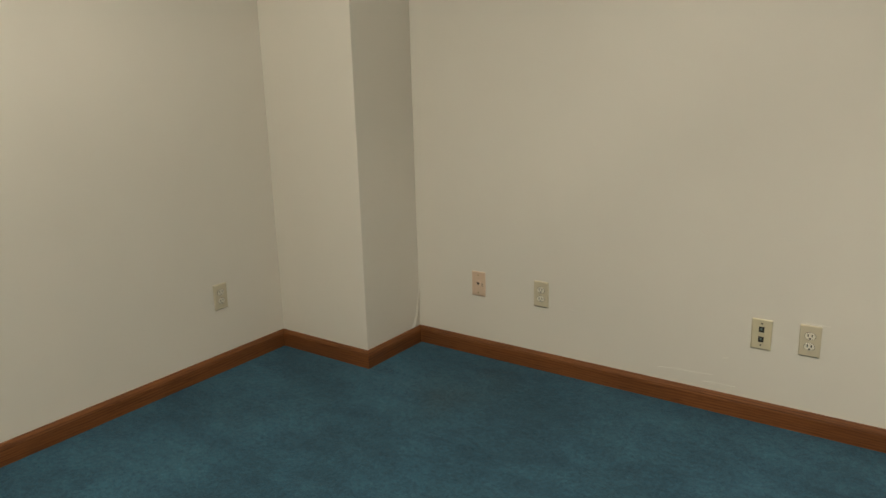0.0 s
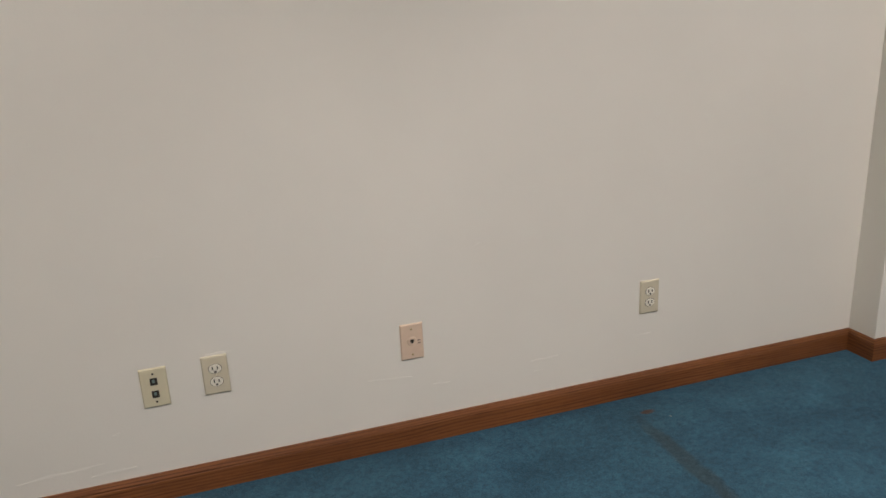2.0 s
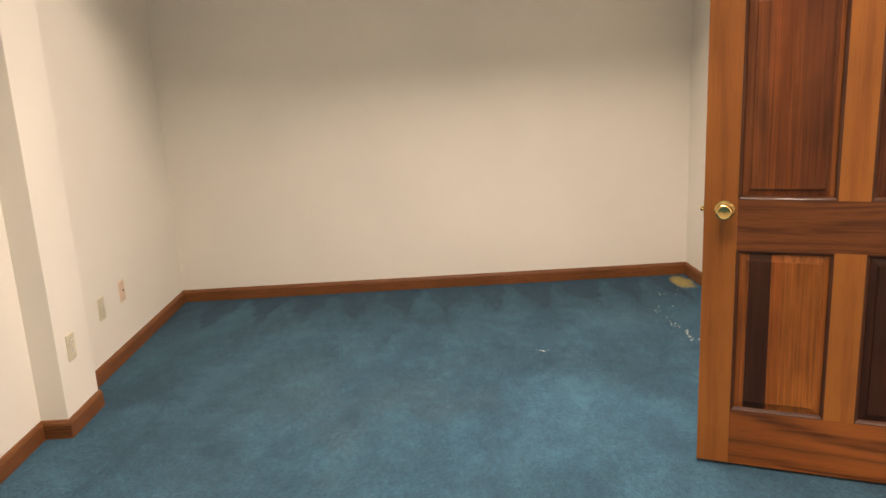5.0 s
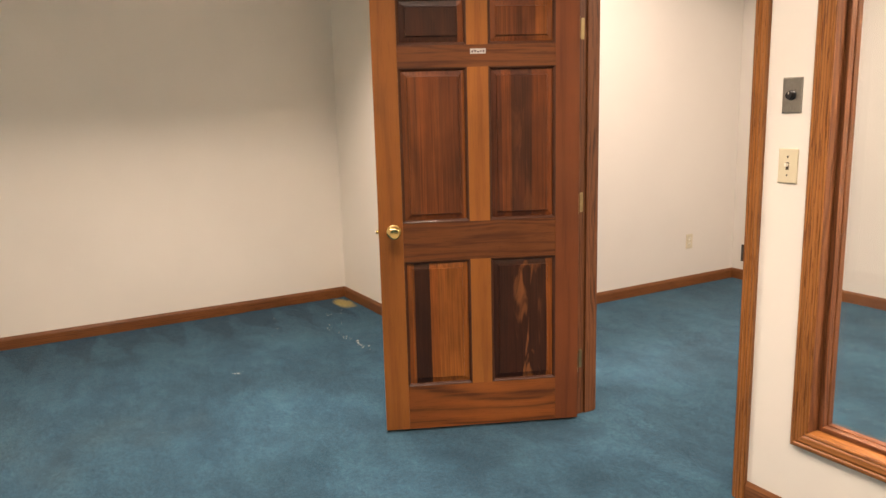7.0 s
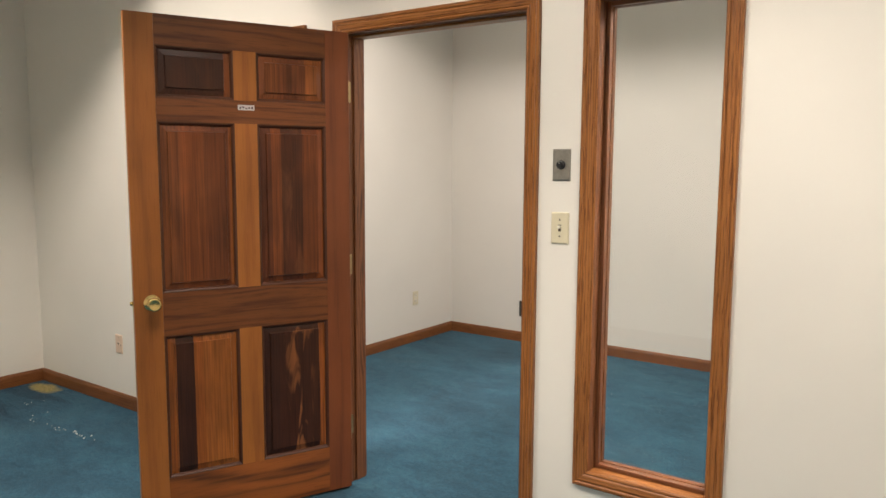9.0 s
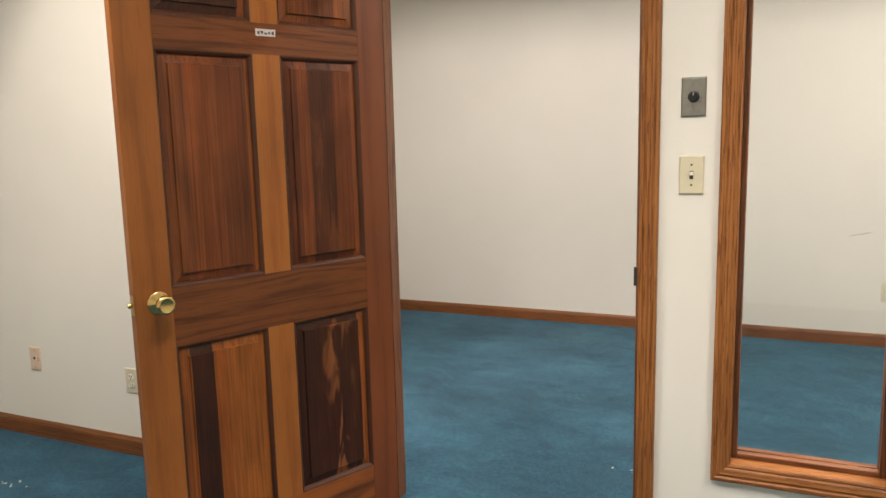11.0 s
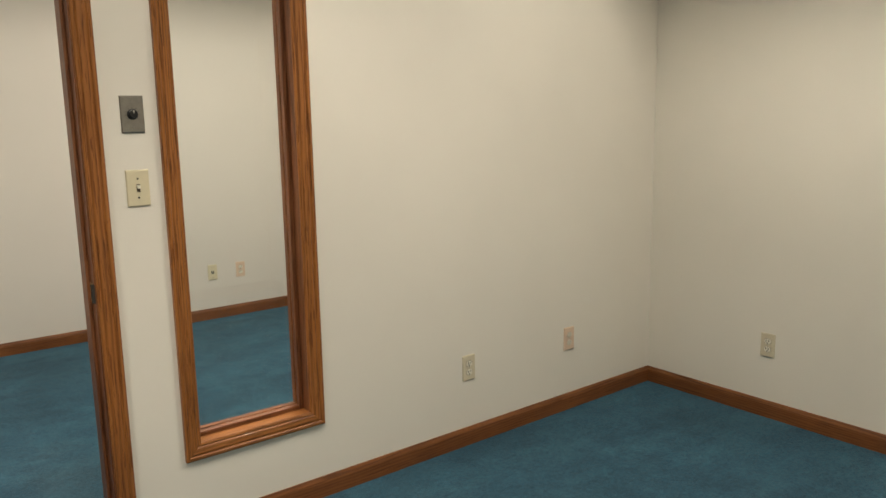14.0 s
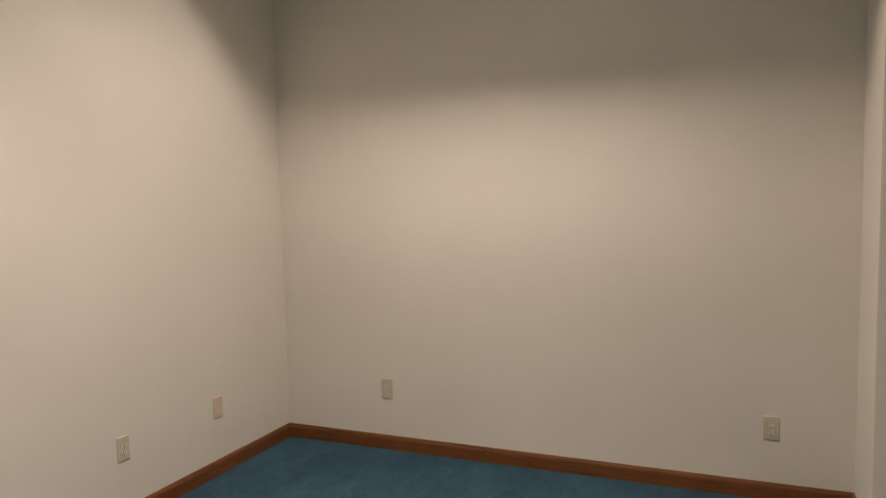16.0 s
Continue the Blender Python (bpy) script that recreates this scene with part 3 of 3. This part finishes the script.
# ---- wall plates ----
def plate_body(thing, mat, w=0.0705, h=0.1145):
    bm = bmesh.new()
    rings = []
    for d, y in ((0, 0), (0, -0.0035), (0.0025, -0.0056), (0.0050, -0.006)):
        rings.append([bm.verts.new(c) for c in ((-w / 2 + d, y, -h / 2 + d), (w / 2 - d, y, -h / 2 + d), (w / 2 - d, y, h / 2 - d), (-w / 2 + d, y, h / 2 - d))])
    for r0, r1 in zip(rings, rings[1:]):
        for k in range(4):
            bm.faces.new((r0[k], r0[(k + 1) % 4], r1[(k + 1) % 4], r1[k]))
    bm.faces.new(rings[0])
    bm.faces.new(rings[-1])
    return part("plate", bm, mat, thing)


def screw(thing, x, z, mat, y=-0.006, r=0.0032):
    bm = bmesh.new()
    lathe(bm, [(0.0005, 0.0008), (r, 0.0008), (r, -0.0004), (r * 0.7, -0.0012), (0.0005, -0.0013)], 12)
    s = part("screw", bm, mat, thing)
    s.matrix_local = pose(x, y, z)
    return s


def duplex(name, mat, face, label):
    th = holder(name, label, "outlet", kind="thing")
    plate_body(th, mat)
    for z in (0.0195, -0.0195):
        bm = bmesh.new()
        lathe(bm, [(0.0005, 0.002), (0.0172, 0.002), (0.0172, -0.0016), (0.0163, -0.0024), (0.0005, -0.0024)], 24, 0.80)
        rim = bmesh.new()
        lathe(rim, [(0.0005, 0.002), (0.0186, 0.002), (0.0186, -0.0004), (0.0005, -0.0004)], 24, 0.80)
        part("gap", rim, GAP, th).matrix_local = pose(0, -0.006, z)
        r = part("receptacle", bm, face, th)
        r.matrix_local = pose(0, -0.006, z)
        for x, hh in ((-0.0066, 0.0050), (0.0066, 0.0042)):
            part("slot", boxes((x - 0.0017, x + 0.0017, -0.0031, -0.0018, 0.0026 - hh, 0.0030 + hh)), SLOT, r)
        part("slot", boxes((-0.0030, 0.0030, -0.0031, -0.0018, -0.0112, -0.0056), bevel=0.0004), SLOT, r)
    screw(th, 0, 0, mat, -0.006, 0.003)
    return th


def phone(name, mat, label):
    th = holder(name, label, "phone jack", kind="thing")
    plate_body(th, mat)
    bm = bmesh.new()
    lathe(bm, [(0.0005, 0.002), (0.0145, 0.002), (0.0145, -0.0014), (0.0135, -0.0022), (0.0005, -0.0022)], 28)
    r = part("jack", bm, mat, th)
    r.matrix_local = pose(0, -0.006, 0.002)
    part("socket", boxes((-0.0058, 0.0058, -0.0030, -0.0015, -0.0015, 0.0065), (-0.003, 0.003, -0.0030, -0.0015, -0.0055, -0.0016)), SLOT, r)
    for k in range(2):
        part("writing", boxes((0.017, 0.026, -0.0064, -0.0058, 0.001 - 0.009 * k, 0.004 - 0.009 * k)), INK, th)
    for z in (0.0415, -0.0415):
        screw(th, 0, z, DULL_BRASS)
    return th


def data_plate(name, mat, label, holes):
    th = holder(name, label, "data jack", kind="thing")
    plate_body(th, mat)
    for z in holes:
        j = part("socket_frame", boxes((-0.0095, 0.0095, -0.0072, -0.005, z - 0.0105, z + 0.0105), bevel=0.0008), SLOT, th, "dark data socket")
        part("contacts", boxes((-0.004, 0.003, -0.0078, -0.0070, z - 0.003, z + 0.006)), GREENISH, j)
    for z in (0.0415, -0.0415):
        screw(th, 0, z, SLOT)
    return th


GREENISH = plain("grey_green_contact", (0.16, 0.22, 0.2), 0.4)
FACING = {"n": 0, "e": -90, "s": 180, "w": 90}


def spread(proto, spots):
    """Sets the first of a kind and copies it to the other spots (side, along, height)."""
    for k, (side, u, z) in enumerate(spots):
        x, y = {"n": (u, YA), "e": (XB, u), "s": (u, YC), "w": (XD, u), "col": (u, -0.116), "fs": (u, YE), "fe": (XN, u)}[side]
        m = pose(x, y, z, 0, 0, FACING[{"col": "n", "fs": "s", "fe": "e"}.get(side, side)])
        if k == 0:
            proto.matrix_basis = m
        else:
            copy_thing(proto, m)


spread(duplex("wall_outlet", LIGHT_IVORY, WHITE, "light ivory duplex outlet with plate on the wall"),
       [("n", -0.905, 0.350), ("n", 0.162, 0.352), ("n", 1.557, 0.355), ("col", 2.56, 0.366), ("n", 3.166, 0.353),
        ("s", 2.886, 0.346), ("s", -0.815, 0.360), ("w", -2.796, 0.358), ("w", -0.749, 0.348), ("fs", -0.368, 0.353), ("fe", -5.917, 0.367)])
spread(duplex("wall_outlet", PINK, WHITE, "almond duplex outlet with pinkish plate on the wall"), [("s", -1.468, 0.367), ("fs", -1.011, 0.352)])
spread(phone("phone_jack", PINK, "almond pink telephone jack plate on the wall"), [("n", -1.226, 0.348), ("n", 0.732, 0.346), ("n", 3.445, 0.367), ("s", 3.493, 0.388)])
spread(data_plate("data_jack", IVORY, "ivory data plate with two dark sockets", (0.019, -0.019)), [("n", 0.0, 0.346)])
spread(data_plate("coax_jack", IVORY, "ivory plate with one small dark socket", (0.0,)), [("fs", 0.666, 0.349), ("fs", -0.791, 0.356)])

switch = holder("light_switch", "ivory toggle light switch beside the doorway", "switch", kind="thing")
plate_body(switch, IVORY)
part("toggle_slot", boxes((-0.0055, 0.0055, -0.0068, -0.0052, -0.0125, 0.0125)), GAP, switch)
part("toggle", boxes((-0.0045, 0.0045, -0.017, -0.004, -0.001, 0.0095), bevel=0.0015), WHITE, switch)
for z in (0.0302, -0.0302):
    screw(switch, 0, z, SLOT)
switch.matrix_basis = pose(0.540, YC, 1.254, 0, 0, 180)

dimmer = holder("volume_control", "brushed steel wall plate with black rotary knob", "control", kind="thing")
plate_body(dimmer, STEEL)
bm = bmesh.new()
lathe(bm, [(0.0005, 0.001), (0.0165, 0.001), (0.0165, -0.003), (0.0135, -0.0045), (0.0125, -0.016), (0.0115, -0.0175), (0.0005, -0.0175)], 24)
kn = part("knob", bm, BLACK, dimmer, "black plastic rotary knob")
kn.matrix_local = pose(0, -0.006, 0)
part("pointer", boxes((-0.0008, 0.0008, -0.0182, -0.0170, 0.003, 0.0115)), WHITE, kn, "white pointer line")
for k in range(9):
    a = radians(-130 + 260 * k / 8)
    bm = boxes((-0.0006, 0.0006, -0.0064, -0.0058, 0.0185, 0.0215))
    part("dial_mark", bm, INK, dimmer).matrix_local = pose(0, 0, 0, 0, math.degrees(a), 0)
for z in (0.0415, -0.0415):
    screw(dimmer, 0, z, STEEL)
dimmer.matrix_basis = pose(0.539, YC, 1.484, 0, 0, 180)

# ---- ceiling fixtures ----
def troffer(x, y, tube_z, turn):
    th = holder("ceiling_light", "deep recessed fluorescent troffer in the ceiling", "light", (x, y, CEIL), "thing", "ceiling troffers")
    w, l, t = SLOT_W, SLOT_L, 0.006
    part("housing", boxes((-w, -w + t, -l, l, 0.0, 0.15), (w - t, w, -l, l, 0.0, 0.15), (-w + t, w - t, -l, -l + t, 0.0, 0.15),
                          (-w + t, w - t, l - t, l, 0.0, 0.15), (-w, w, -l, l, 0.15, 0.156)), HOUSING, th)
    for side in (-1, 1):
        bm = bmesh.new()
        lathe(bm, [(0.001, -0.57), (0.010, -0.57), (0.010, 0.57), (0.001, 0.57)], 16)
        part("tube", bm, TUBE, th, "glowing fluorescent tube", True).matrix_local = pose(0.016 * side, 0, tube_z + 0.019)
    th.rotation_euler = (0, 0, radians(turn))
    return th


for lx, ly in TROFFERS:
    troffer(lx, ly, TUBE_Z, 0)
for lx, ly in TROFFERS_N:
    troffer(lx, ly, TUBE_Z_N, 90)

# ---- small marks and litter ----
rng = random.Random(4)


def litter(name, label, mat, spots):
    """Crumbs pressed into the carpet: (x, y, spread x, spread y, count, size)."""
    bm = bmesh.new()
    for cx, cy, sx, sy, count, size in spots:
        for _ in range(count):
            x, y, r = cx + rng.gauss(0, sx), cy + rng.gauss(0, sy), size * rng.uniform(0.25, 0.7)
            m = pose(x, y, r * 0.25, 0, 0, rng.uniform(0, 180)) @ Matrix.Diagonal((r * rng.uniform(1, 2.4), r, r * 0.5, 1))
            bmesh.ops.create_icosphere(bm, subdivisions=1, radius=1.0, matrix=m)
    return tagged(part(name, bm, mat), label, "litter", kind="stuff")


litter("carpet_crumbs", "white crumbs scattered on the blue carpet", CRUMB, [
    (3.69, -3.05, 0.03, 0.02, 5, 0.007), (3.45, -3.06, 0.07, 0.015, 8, 0.007), (3.20, -3.07, 0.07, 0.014, 18, 0.008), (3.12, -2.25, 0.008, 0.035, 9, 0.005),
    (3.95, -3.2, 0.12, 0.06, 6, 0.006), (0.78, -4.10, 0.02, 0.012, 6, 0.006), (0.88, -4.09, 0.012, 0.01, 3, 0.006), (3.5, -2.6, 0.4, 0.3, 8, 0.005),
    (2.0, -1.6, 0.9, 0.7, 10, 0.003)])


def smear(bm, x, z, length, height, tilt):
    """A low ridge of filler, thicker along its lower edge."""
    n, rows = 14, []
    for k in range(n + 1):
        u = k / n * 2 - 1
        w = height * (1 - u * u) * (0.7 + 0.3 * math.sin(7 * u + x * 9))
        cx, cz = x + u * length / 2, z + u * length / 2 * tilt + 0.1 * height * math.sin(5 * u + z * 20)
        rows.append([bm.verts.new((cx, -y, cz + v * w)) for v, y in ((-0.5, 0.0), (-0.42, 0.0010), (0.1, 0.0006), (0.5, 0.0))])
    for r0, r1 in zip(rows, rows[1:]):
        for k in range(3):
            bm.faces.new((r0[k], r0[k + 1], r1[k + 1], r1[k]))


bm = bmesh.new()
for x, z, ln, ht, tl_ in ((-0.14, 0.115, 0.12, 0.012, 0.03), (-0.27, 0.140, 0.22, 0.012, 0.05), (0.82, 0.188, 0.055, 0.008, -0.1), (1.17, 0.203, 0.10, 0.007, 0.02),
                          (1.15, 0.165, 0.03, 0.006, 0.0), (1.54, 0.222, 0.06, 0.006, 0.0), (0.30, 0.80, 0.02, 0.014, 0.5), (0.05, 0.71, 0.06, 0.006, 0.1),
                          (0.66, 0.235, 0.14, 0.008, -0.08), (-0.75, 0.30, 0.08, 0.006, -0.05), (0.18, 0.415, 0.08, 0.005, 0.0), (-0.12, 0.225, 0.025, 0.008, 0.3),
                          (0.95, 0.62, 0.03, 0.006, 0.4), (2.0, 0.35, 0.03, 0.006, 0.2)):
    smear(bm, x, z, ln, ht, tl_)
tagged(part("wall_filler_smears", bm, WALL), "low smears of painted filler on the wall", "wall marks", kind="stuff")

# loosened paint film in the corner beside the column
bm = bmesh.new()
rows = []
for k in range(11):
    u = k / 10
    z = 0.086 + 0.20 * (1 - u) ** 1.6
    r = 0.006 + 0.075 * u ** 1.3
    rows.append([bm.verts.new((-1.574 + 0.002 + d * 0.9, -r * (1 - 0.25 * (d > 0.001)), z - 0.3 * d)) for d in (0.0, 0.006, 0.0)])
for r0, r1 in zip(rows, rows[1:]):
    for k in range(2):
        bm.faces.new((r0[k], r0[k + 1], r1[k + 1], r1[k]))
tagged(part("peeling_paint", bm, WALL), "curled film of loose paint in the corner", "paint")

# pencil scratch on the far wall, and a screw left in the west baseboard
scratch = tagged(part("wall_scratch", boxes((-0.26, -0.14, YE, YE + 0.0008, -0.0012, 0.0012))  , INK), "thin dark scratch on the pale wall", "scratch")
scratch.matrix_basis = pose(0.0, 0, 0.717 - 0.04, 0, 11, 0)
bm = bmesh.new()
lathe(bm, [(0.0005, 0), (0.006, 0), (0.006, -0.001), (0.004, -0.0028), (0.0005, -0.003)], 16)
tagged(part("baseboard_screw", bm, BRASS, None, "", True), "small brass screw in the oak baseboard", "screw").matrix_basis = pose(XD + 0.013, -2.18, 0.045, 0, 0, 90)
